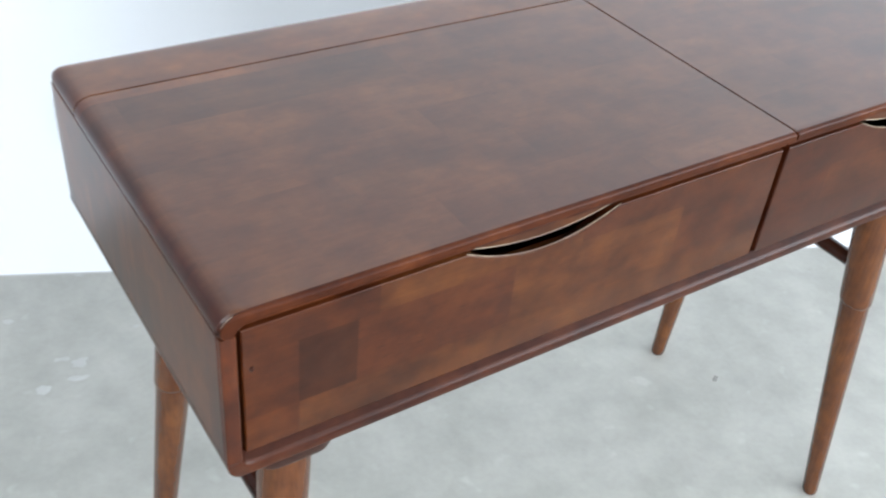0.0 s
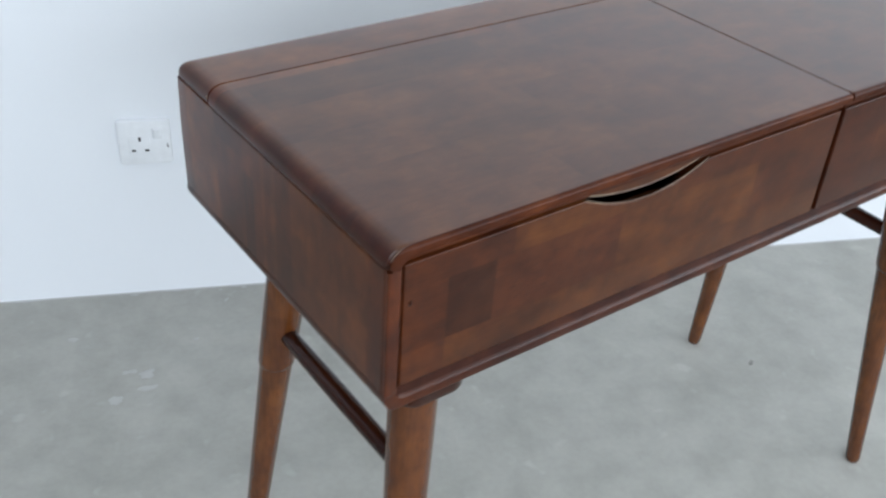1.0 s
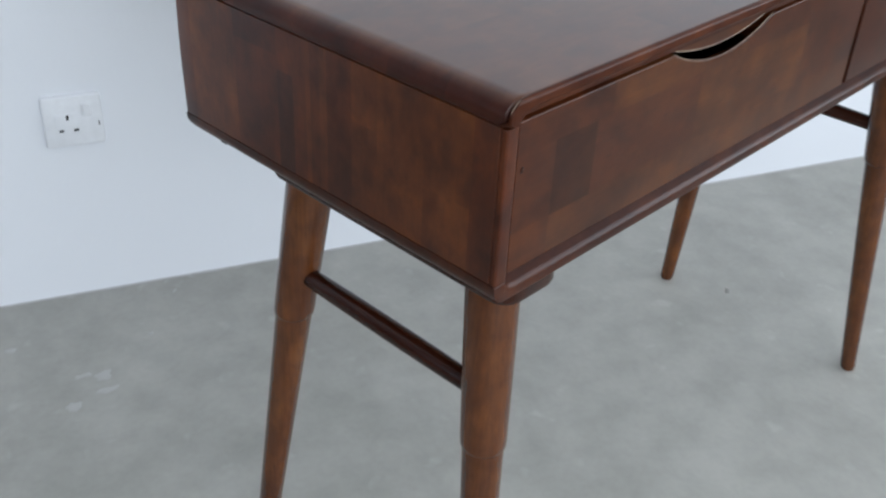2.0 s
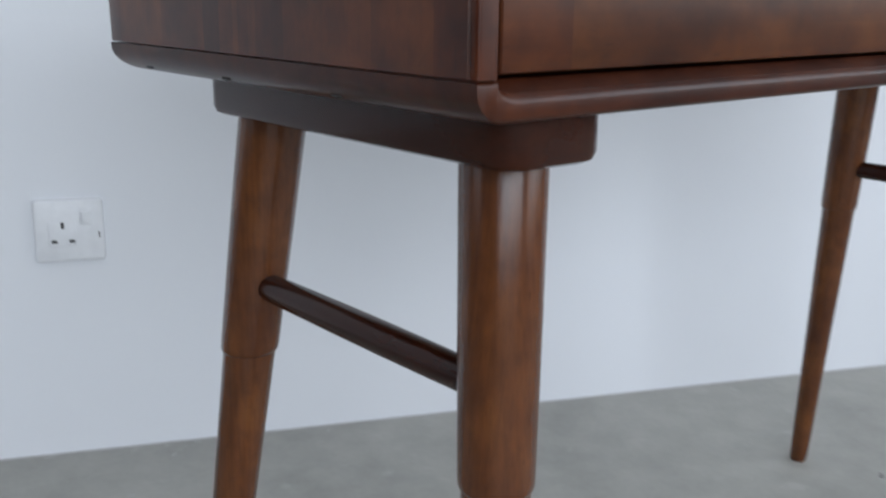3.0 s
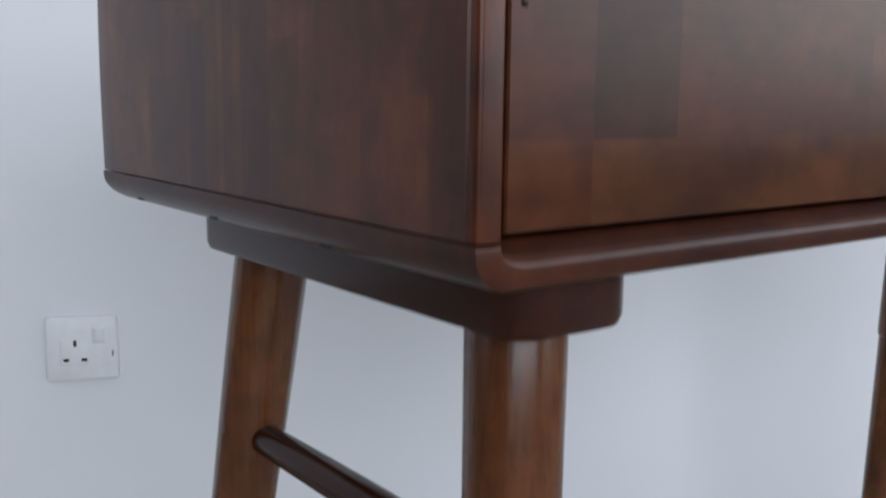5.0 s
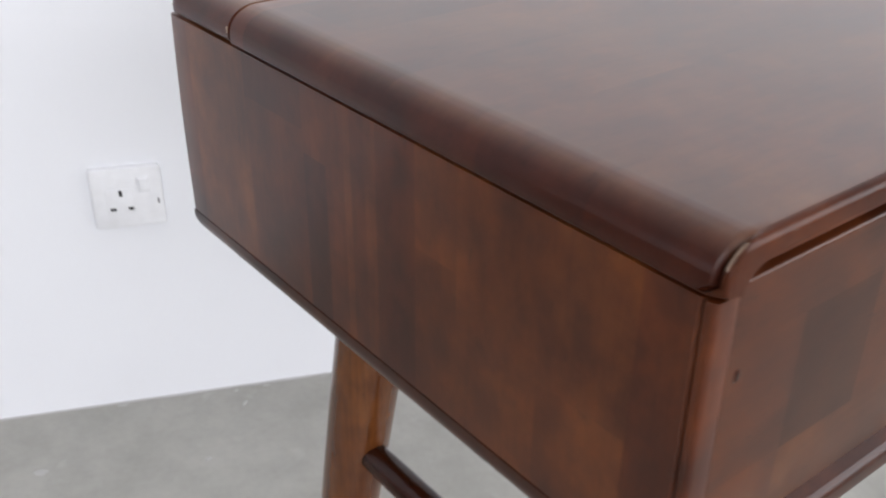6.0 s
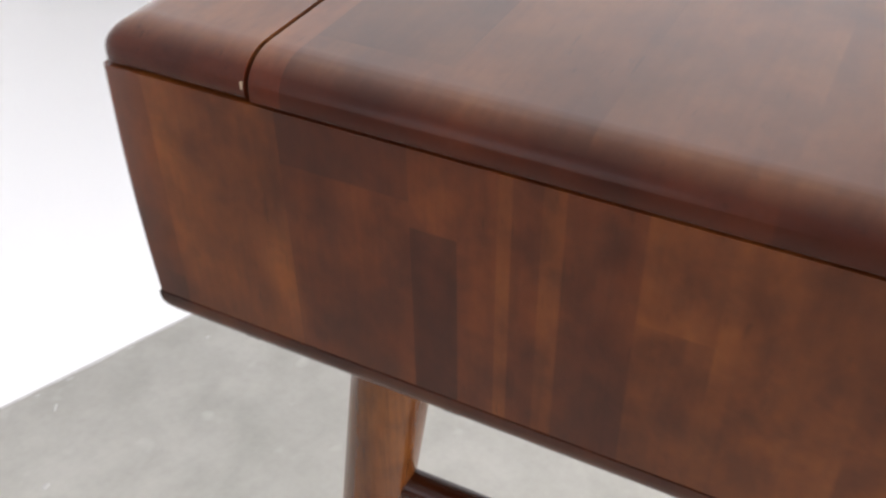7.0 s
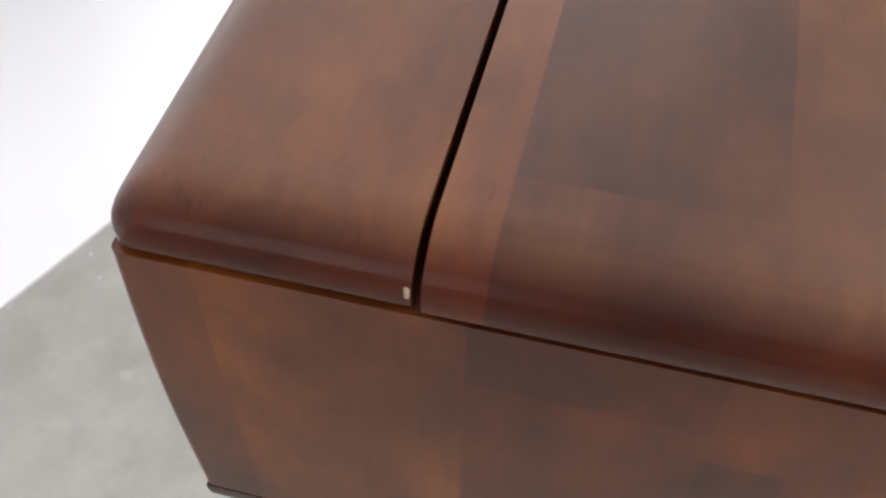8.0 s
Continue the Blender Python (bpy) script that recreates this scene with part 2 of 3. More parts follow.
def samples(a, b, keys, most=0.06):
    """Values from a to b that take in the keys between them, at most that far apart."""
    pts = sorted({round(k, 5) for k in (a, b, *keys) if a - 1e-7 <= k <= b + 1e-7})
    out = [pts[0]]
    for p in pts[1:]:
        n = max(1, math.ceil((p - out[-1]) / most))
        s = out[-1]
        out += [s + (p - s) * i / n for i in range(1, n + 1)]
    return out


def rounding(edge, width, inward, n=8):
    """Places at which a rounded edge needs points."""
    return [edge + inward * width * (1 - math.cos(math.pi / 2 * i / n)) for i in range(n + 1)]


def arc(d, width, height):
    """The fall of a rounded edge at the distance d from it."""
    if d >= width:
        return 0.0
    k = 1 - max(d, 0.0) / width
    return height * (1 - math.sqrt(max(0.0, 1 - k * k)))


def sweep(points, r, n=6):
    """A thin bead along points in the xz plane."""
    bm = bmesh.new()
    rings = [[bm.verts.new(p + Vector((0, r * math.cos(2 * math.pi * i / n), r * math.sin(2 * math.pi * i / n)))) for i in range(n)] for p in points]
    for p, q in zip(rings, rings[1:]):
        for i in range(n):
            bm.faces.new((p[i], p[(i + 1) % n], q[(i + 1) % n], q[i]))
    bm.faces.new(rings[-1])
    bm.faces.new(rings[0][::-1])
    return bm


# ---- the room ----


def room_part(name, bm, material, label):
    ob = new(name, mesh_of(name, bm, material))
    ob.matrix_world = ROOM
    return tagged(ob, label, kind="structure")


T = 0.15
floor = room_part("floor", box(W0, W1, -DEEP, 0, -0.12, 0), CONCRETE, "bare grey concrete screed floor with pale stains")
room_part("wall_north", box(W0 - T, W1 + T, 0, T, -0.12, HIGH), WALL_PAINT, "plain white painted wall")


def walls_round(a0, a1, b0, b1, opening, upright):
    """A wall from a0 to a1 and of the thickness b0 to b1 with one opening; upright: it runs along y."""
    w0, w1, z0, z1 = opening
    out = []
    for p0, p1, q0, q1 in ((a0, w0, -0.12, HIGH), (w1, a1, -0.12, HIGH), (w0, w1, -0.12, z0), (w0, w1, z1, HIGH)):
        out.append(box(b0, b1, p0, p1, q0, q1) if upright else box(p0, p1, b0, b1, q0, q1))
    return join(*out)


# unseen walls close the room; their grey dims the bounced light
room_part("wall_west", walls_round(-DEEP, 0, W0 - T, W0, OPENINGS["west"], True), DULL_GREY_PAINT, "assumed grey wall with a window opening, out of view")
room_part("wall_east", walls_round(-DEEP, 0, W1, W1 + T, OPENINGS["east"], True), GREY_PAINT, "assumed grey wall with a window opening, out of view")
room_part("wall_south", walls_round(W0 - T, W1 + T, -DEEP - T, -DEEP, OPENINGS["south"], False), GREY_PAINT, "assumed grey wall with a window opening, out of view")
room_part("ceiling", box(W0 - T, W1 + T, -DEEP - T, T, HIGH, HIGH + T), CEILING_PAINT, "plain white ceiling")


def window(name, opening, b0, b1, upright):
    w0, w1, z0, z1 = opening
    ob = tagged(new(name), "assumed white-framed window in a grey wall, out of view", kind="structure")
    ob.matrix_world = ROOM
    m, f = (w0 + w1) / 2, 0.05

    def bar(p0, p1, q0, q1, c0=b0, c1=b1):
        return box(c0, c1, p0, p1, q0, q1) if upright else box(p0, p1, c0, c1, q0, q1)
    part("window_frame", join(bar(w0, w1, z0, z0 + f), bar(w0, w1, z1 - f, z1), *[bar(x - f / 2, x + f / 2, z0 + f, z1 - f) for x in (w0 + f / 2, m, w1 - f / 2)]), FRAME_PAINT, ob)
    for p0, p1 in ((w0 + f, m - f / 2), (m + f / 2, w1 - f)):
        c = (b0 + b1) / 2
        pane = part("pane", bar(p0, p1, z0 + f, z1 - f, c - 0.003, c + 0.003), GLASS, ob)
        pane.visible_shadow = False


window("window_1", OPENINGS["south"], -DEEP - 0.10, -DEEP - 0.05, False)
window("window_2", OPENINGS["east"], W1 + 0.05, W1 + 0.10, True)
# unseen window added to go with the west fill
window("added_window", OPENINGS["west"], W0 - 0.10, W0 - 0.05, True)



def fleck(x, y, w, d, turn, seed, n=22):
    """A thin uneven patch on the floor, higher in its middle."""
    rng = random.Random(seed)
    bm = bmesh.new()
    wob = [rng.uniform(0.4, 1.3) for _ in range(n)]
    wob = [(wob[i - 1] + 2 * wob[i] + wob[(i + 1) % n]) / 4 for i in range(n)]
    rings = []
    for f, z in ((1.0, 0.0), (0.8, 0.0005), (0.4, 0.0008)):
        ring = []
        for i in range(n):
            a = 2 * math.pi * i / n
            u, v = w / 2 * f * wob[i] * math.cos(a), d / 2 * f * wob[i] * math.sin(a)
            ring.append(bm.verts.new((x + u * math.cos(turn) - v * math.sin(turn), y + u * math.sin(turn) + v * math.cos(turn), z)))
        rings.append(ring)
    for p, q in zip(rings, rings[1:]):
        for i in range(n):
            bm.faces.new((p[i], p[(i + 1) % n], q[(i + 1) % n], q[i]))
    bm.faces.new(rings[-1])
    return bm


for i, (x, y, w, d, turn) in enumerate(((-0.021, -0.239, 0.034, 0.024, 0.4), (-0.018, -0.276, 0.040, 0.016, 0.2), (-0.052, -0.230, 0.030, 0.013, 0.1), (-0.070, -0.300, 0.027, 0.024, 0.0),
                                        (-0.1525, -0.129, 0.020, 0.014, 0.3), (-0.33, -0.055, 0.022, 0.014, 0.0),
                                        (0.347, -0.020, 0.008, 0.005, 0.2), (0.121, -0.043, 0.016, 0.005, 0.9), (0.110, -0.010, 0.009, 0.006, 0.1), (0.155, -0.008, 0.012, 0.005, 0.0),
                                        (0.33, -0.055, 0.010, 0.005, 0.4), (0.064, -0.154, 0.012, 0.009, 0.2), (0.24, -0.006, 0.014, 0.004, 0.0), (-0.05, -0.007, 0.016, 0.005, 0.0))):
    part("paint_spot", fleck(x, y, w, d, turn, 11 + i), SPLASH, floor, "pale dried paint on the concrete")
rng = random.Random(5)
foot = bmesh.new()
steps = 140
rows = [[foot.verts.new((-1.1 + 3.0 * i / steps, y - (0.0022 + 0.0022 * noise.noise((i * 0.31, 0, 3)) + rng.uniform(0, 0.0015) if y < 0 else 0), z)) for i in range(steps + 1)] for y, z in ((-0.0001, 0.0002), (0.0, 0.0016))]
for i in range(steps):
    foot.faces.new((rows[0][i], rows[0][i + 1], rows[1][i + 1], rows[1][i]))
# narrow uneven grey ribbon where floor and wall meet
part("wall_foot_line", foot, FOOT_GREY, floor, "uneven grey line along the foot of the wall")
part("scuff", fleck(1.0687, -0.3598, 0.024, 0.010, 0.9, 31), SMUDGE, floor, "small dark scuff on the concrete")

# ---- wall socket ----


def rounded_plate(w, h, r, d0, d1, edge, n=5):
    """A plate in the xz plane, rounded at its corners and round its face; it reaches from y = -d0 to y = -d1."""
    bm = bmesh.new()
    rings = []
    for inset, y in ((0, -d0), (0, -d1 + edge), (edge * 0.3, -d1 + edge * 0.3), (edge, -d1)):
        ring = []
        for cx, cz, a0 in ((1, 1, 0), (-1, 1, 90), (-1, -1, 180), (1, -1, 270)):
            for i in range(n + 1):
                a = radians(a0 + 90 * i / n)
                ring.append(bm.verts.new((cx * (w / 2 - r) + (r - inset) * math.cos(a), y, cz * (h / 2 - r) + (r - inset) * math.sin(a))))
        rings.append(ring)
    for a, b in zip(rings, rings[1:]):
        for i in range(len(a)):
            bm.faces.new((a[i], a[(i + 1) % len(a)], b[(i + 1) % len(a)], b[i]))
    bm.faces.new(rings[-1])
    bm.faces.new(rings[0][::-1])
    return bm


def moved(bm, x, y, z):
    bmesh.ops.translate(bm, verts=bm.verts[:], vec=(x, y, z))
    return bm


socket = tagged(new("wall_socket"), "white plastic switched wall socket fixed to the white wall", "wall socket")
socket.matrix_world = ROOM @ pose(0.0024, 0, 0.329)
part("faceplate", rounded_plate(0.0900, 0.0862, 0.006, 0.0, 0.0095, 0.003), PLASTIC, socket)
part("shutter_panel", moved(rounded_plate(0.036, 0.036, 0.003, 0.009, 0.0102, 0.0006), -0.009, 0, -0.004), PLASTIC, socket)
part("rocker_switch", moved(rounded_plate(0.012, 0.018, 0.002, 0.009, 0.0125, 0.0015), 0.022, 0, 0.018), PLASTIC, socket)
part("switch_frame", moved(rounded_plate(0.017, 0.023, 0.002, 0.009, 0.0104, 0.0007), 0.022, 0, 0.018), PLASTIC, socket)
for hx, hz, hw, hh in ((-0.0080, 0.0074, 0.0042, 0.0085), (-0.0195, -0.0146, 0.0072, 0.0042), (0.0029, -0.0146, 0.0072, 0.0042)):
    part("pin_hole", box(hx - hw / 2, hx + hw / 2, -0.0106, -0.006, hz - hh / 2, hz + hh / 2, 0.0004, 1), SLOT, socket)
part("indicator", box(0.0375, 0.0392, -0.0102, -0.006, -0.011, -0.003, 0.0003, 1), SLOT, socket, "small grey indicator mark")

# ---- dressing table ----
LONG, DEPTH = 0.980, 0.4035           # body
SEAM, TOP = 0.7403, 0.7600             # underside and upper side of the lids
FOOT, BASE = 0.6115, 0.5915            # underside of the side panels, underside of the bottom board
PANEL = 0.013
SPLIT = 0.5780                       # between the two lids and drawers
HINGE = 0.3268                        # between the lids and the fixed strip behind them, at the underside
LIP = -0.002                         # front of the lids
RIM, FALL = 0.018, 0.0140            # how far the top is rounded over, and how deep
UNDER, LIFT = 0.0020, 0.0017         # the smaller rounding along the lower edge of its ends
COVE = 0.0065                        # how far the cove runs in under the front edge
CREASE = 0.0022                      # joint between the nosing and the lid
G = 0.0012                           # half the gap round a lid

table = tagged(new("dressing_table"), "dark walnut-stained wooden dressing table with two closed lids", "dressing table")


def hinge_y(z):
    """The joint behind the lids."""
    return HINGE


def lid_top(x, y, back=0.0):
    fall = max(arc(x, RIM, FALL), arc(LONG - x, RIM, FALL))
    fall = max(fall, arc(y - LIP, 0.0045, 0.0038))
    if y < 0.006:
        fall = max(fall, arc(abs(x - SPLIT) - G, 0.0035, 0.0028) * (1 - max(0.0, y) / 0.006))
    if back:
        kx = max(0.0, 1 - min(x, LONG - x) / RIM)
        ky = max(0.0, 1 - (back - y) / 0.018)
        fall = arc(RIM * (1 - (kx ** 5 + ky ** 5) ** (1 / 5)), RIM, FALL)
    return TOP - fall


def lid_under(x, y):
    """The underside: rounded up at the ends, with a cove under the front edge that dies out towards them."""
    end = min(x, LONG - x)
    z = SEAM + arc(end, UNDER, LIFT)
    if y < COVE:
        d = end - 0.010
        k = max(0.0, y - LIP) / (COVE - LIP)
        if d > 0:
            z += 0.0112 * (1 - arc(d, 0.018, 1.0)) * math.sqrt(max(0.0, 1 - k * k))
        z += 0.0022 * max(0.0, 1 - end / 0.013) * (1 - k)            # worn corner
    return min(z, lid_top(x, y) - 0.0012)


ENDS = [0.0005, 0.0012, 0.0022, 0.0034, 0.010, 0.0105, 0.0115, 0.013, 0.015, 0.019, 0.024, 0.028]


def lid_stave(x0, x1, y0, y1):
    us = samples(x0, x1, rounding(0, RIM, 1) + rounding(LONG, RIM, -1) + ENDS + [LONG - k for k in ENDS] + [SPLIT + k * i for k in (-1, 1) for i in (0.0015, 0.0022, 0.003, 0.0045)], 0.2)
    keys = rounding(LIP, 0.0045, 1, 6) + [CREASE + k for k in (-0.0020, -0.0010, -0.0004, 0.0004, 0.0010, 0.0020)]
    if y0 < 0:
        keys += [LIP + (CREASE - LIP) * i / 14 for i in range(15)]
    vs = samples(y0, y1, keys + [0.006, 0.0085] if y0 < 0.05 else [], 0.2)
    last = abs(y1 - HINGE) < 0.002

    def at(u, v, s):
        z = lid_top(u, v) if s else lid_under(u, v)
        x, y = u, v
        end = min(u, LONG - u)
        side = 1 if u < 0.5 else -1
        if last and v == vs[-1]:
            y = hinge_y(z) - G
        if not s and y0 < 0:
            w = (v - LIP) / (CREASE - LIP)                         # the nosing takes the whole cove
            y = LIP + (COVE - LIP) * math.sin(math.pi / 2 * w) if v < vs[-1] else 0.0086
            z = lid_under(u, y)
        elif not s and v < 0.0086:
            y, z = 0.0086, lid_under(u, 0.0086)
        if end < 0.026 and s:
            crease = max(0.0, 1 - abs(v - CREASE) / 0.0020) * (1 - end / 0.026)
            x, z = x + side * 0.0026 * crease, z - 0.0018 * crease
        if end < 0.006 and v < 0.0025:
            x += side * arc(v - LIP, 0.0025, 0.0016) * (1 - end / 0.006)
        return (x, y, z)
    return block(us, vs, at)


def lid(name, label, x0, x1, rows, edges):
    """A lid glued up from staves that run along the table; rows: the ends of the staves in each row and their tones."""
    ob = new(name)
    ob.parent = table
    tagged(ob, label)
    for y0, y1, pieces in zip(edges, edges[1:], rows):
        a = x0
        for end, tone in pieces:
            if y0 < 0:
                part("nosing", lid_stave(a, end, y0, y1), NOSING, ob)
            else:
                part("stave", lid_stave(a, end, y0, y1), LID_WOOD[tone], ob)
            a = end
    return ob


L0, L1 = 0.0, SPLIT - G
lid("wide_lid", "wide closed lid of satin walnut-stained staves", L0, L1,
    [[(L1, "red")], [(0.21, "mid"), (0.41, "red"), (L1, "mid")], [(0.15, "red"), (0.33, "mid"), (L1, "red")], [(0.27, "mid"), (0.46, "red"), (L1, "mid")],
     [(0.12, "mid"), (0.38, "mid"), (L1, "red")], [(0.030, "red"), (0.30, "deep"), (L1, "red")], [(0.16, "pale"), (0.34, "warm"), (L1, "mid")]],
    [LIP, 0.0022, 0.060, 0.120, 0.186, 0.250, 0.3110, HINGE - G])
R0 = SPLIT + G
lid("narrow_lid", "narrower closed lid of satin walnut-stained staves", R0, LONG,
    [[(LONG, "red")], [(0.76, "red"), (LONG, "mid")], [(0.68, "mid"), (LONG, "red")], [(0.80, "mid"), (LONG, "red")], [(0.72, "red"), (LONG, "mid")], [(0.83, "mid"), (LONG, "red")]],
    [LIP, 0.0022, 0.066, 0.130, 0.198, 0.262, HINGE - G])

wide = bpy.data.objects["wide_lid"]
# pale bead paints the highlight on the nosing's rounded end
part("worn_corner", sweep([Vector((0.0016 + 0.0090 * i / 8, LIP + 0.0020, lid_top(0.0016 + 0.0090 * i / 8, LIP + 0.0020) - 0.0001)) for i in range(9)], 0.00042), EDGE_GLINT, wide, "painted highlight on the corner of the nosing")

strip = new("hinge_strip")
strip.parent = table
tagged(strip, "fixed wooden strip behind the lids")
S0, BACK = 0.0, DEPTH + 0.0002
for end, tone in ((SPLIT - G, "warm"), (LONG, "mid")):
    us = samples(S0, end, rounding(0, RIM, 1) + rounding(LONG, RIM, -1) + ENDS[:4], 0.2)
    vs = samples(HINGE + 0.0015, BACK, rounding(BACK, 0.018, -1) + rounding(BACK, UNDER, -1, 3) + [HINGE + 0.004], 0.05)

    def strip_at(u, v, s):
        z = lid_top(u, v, BACK) if s else SEAM + 0.0005 + max(arc(min(u, LONG - u), 0.0030, 0.0034), arc(BACK - v, 0.0030, 0.0034))
        kx = max(0.0, 1 - min(u, LONG - u) / RIM)
        ky = max(0.0, 1 - (BACK - v) / 0.018)
        k = (kx ** 5 + ky ** 5) ** (1 / 5)
        if kx > 0 and ky > 0 and k > 1:
            x = RIM * (1 - kx / k)
            return (x if u < 0.5 else LONG - x, BACK - 0.018 * (1 - ky / k), z)
        if v == vs[0]:
            return (u, hinge_y(z) + G, z)
        if v == vs[1]:
            return (u, hinge_y(z) + 0.006, z)
        return (u, v, z)
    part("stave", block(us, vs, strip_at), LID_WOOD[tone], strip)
    S0 = end + 2 * G


# small pale lump standing in for a glint on the strip's corner
part("worn_chip", moved(box(-0.0007, 0.0009, -0.0008, 0.0008, -0.0020, 0.0020, 0.0006, 2), 0.0006, HINGE + 0.0022, 0.7475), EDGE_GLINT, strip, "painted glint on the corner beside the joint")


def bulge(z):
    """The back edge of the body swells a little at half its height."""
    return 0.0022 * math.sin(math.pi * min(1.0, max(0.0, (z - FOOT) / (SEAM - FOOT))))


def side_panel(name, label, outer, inward, staves):
    """An upright end of vertical staves. staves: where each ends, and lower and upper tones with the height of the joint between them."""
    ob = new(name)
    ob.parent = table
    tagged(ob, label)
    y = 0.0
    top = SEAM - 0.0005
    for end, joint, low, high in staves:
        for z0, z1, tone in ((FOOT, joint, low), (joint, top, high)):
            if z1 - z0 < 1e-4:
                continue
            vs = samples(z0, z1, [], 0.02 if end == DEPTH else 0.2)
            us = samples(y, end, (rounding(0, 0.0026, 1, 5) + [0.0046, 0.0052, 0.0058, 0.0064, 0.0070] if y == 0 else []) + (rounding(DEPTH, 0.003, -1, 4) if end == DEPTH else []), 0.2)

            def at(u, v, s):
                fall = max(arc(u, 0.0026, 0.0024), arc(DEPTH - u, 0.003, 0.0026))
                if s:
                    fall = max(fall, 0.0015 * (1 - abs(u - 0.0058) / 0.0012))       # groove beside the front edging
                return (outer + inward * (fall if s else PANEL - fall * 0.9), u + (bulge(v) if u > DEPTH - 0.0035 else 0), v)
            part("stave", block(us, vs, at), WOOD[tone, "z"], ob)
        y = end
    return ob


side_panel("side_panel", "upright end panel of vertical walnut-stained staves", 0.0, 1,
           [(0.030, FOOT, "mid", "mid"), (0.078, 0.665, "warm", "warm"), (0.130, FOOT, "warm", "warm"), (0.160, 0.690, "warm", "warm"), (0.190, FOOT, "mid", "mid"), (0.199, FOOT, "warm", "warm"), (0.211, FOOT, "mid", "mid"),
            (0.217, FOOT, "warm", "warm"), (0.234, FOOT, "mid", "mid"), (0.2549, 0.7025, "deep", "mid"), (0.3150, 0.7150, "mid", "red"), (0.383, FOOT, "warm", "warm"), (DEPTH, 0.628, "red", "mid")])
side_panel("side_panel", "upright end panel of vertical walnut-stained staves", LONG, -1,
           [(0.06, FOOT, "red", "mid"), (0.13, 0.67, "mid", "red"), (0.20, FOOT, "red", "deep"), (0.27, FOOT, "mid", "mid"), (0.34, 0.69, "deep", "red"), (DEPTH, FOOT, "mid", "red")])


FRONT_LOW, FRONT_HIGH = 0.6134, 0.7394
STEP = 0.0090                        # depth of the slope along the front of the bottom board


def board_point(x, y, s):
    """The moulded bottom board: rounded below, with a slope along its front that fades at the ends."""
    end = min(x, LONG - x)
    if s:
        z = FOOT - 0.0010
        d = end - 0.012
        if y < STEP and d > 0:
            z -= 0.0084 * (1 - arc(d, 0.014, 1.0)) * (1 - y / STEP)
        return z - arc(y, 0.0020, 0.0018)
    return BASE + max(arc(end, 0.019, 0.015), arc(DEPTH - y, 0.022, 0.016), arc(y, 0.0045, 0.0030))


bx = samples(0, LONG, rounding(0, 0.019, 1) + rounding(LONG, 0.019, -1) + [k for d in (0.012, 0.0125, 0.0135, 0.015, 0.017, 0.020, 0.023, 0.026) for k in (d, LONG - d)], 0.12)
by = samples(0, DEPTH, rounding(0, 0.0045, 1, 5) + rounding(0, 0.0020, 1, 5) + rounding(DEPTH, 0.022, -1) + [0.0040, 0.0065, STEP, 0.0094], 0.12)
board = part("bottom_board", block(bx, by, lambda u, v, s: (u, v, board_point(u, v, s))), TRIM_X, table, "moulded bottom board with a rounded front lip")
slope_x = samples(0.016, LONG - 0.016, [k for d in (0.017, 0.020, 0.023, 0.026) for k in (d, LONG - d)], 0.12)
slope_y = samples(0.0030, STEP, [0.0040, 0.0065], 0.12)
# thin sheet over the slope, darker and duller than the board
part("slope_face", block(slope_x, slope_y, lambda u, v, s: (u, v, board_point(u, v, 1) + (0.0003 if s else -0.0006))), RAIL, board, "dull dark sheet on the slope under the drawers")
part("underside_panel", box(0.115, LONG - 0.115, 0.010, DEPTH - 0.030, BASE - 0.0007, BASE + 0.0010), PLYWOOD, board, "pale unfinished plywood underside")
for ny in (0.352, 0.240, 0.118):
    part("dent", moved(box(-0.0030, 0.0030, -0.0045, 0.0045, -0.0011, 0.0011, 0.0005, 1), 0.0085, ny, 0.5955), SLOT, board, "small dark dent in the lower edge")
part("screw", moved(box(-0.004, 0.004, -0.004, 0.004, -0.002, 0.002, 0.001, 1), 0.245, 0.33, BASE - 0.0016), STEEL, board)

part("back_panel", block([PANEL, LONG - PANEL], samples(FOOT - 0.001, SEAM, [], 0.015), lambda u, v, s: (u, DEPTH - (0.004 if s else 0.016) + bulge(v), v)), WOOD["red", "x"], table)
part("divider", box(SPLIT - 0.006, SPLIT + 0.006, 0.022, DEPTH - 0.016, FOOT - 0.001, SEAM - 0.001), WOOD["deep", "z"], table)

RECESS = 0.004                       # the drawer fronts lie a little behind the frame


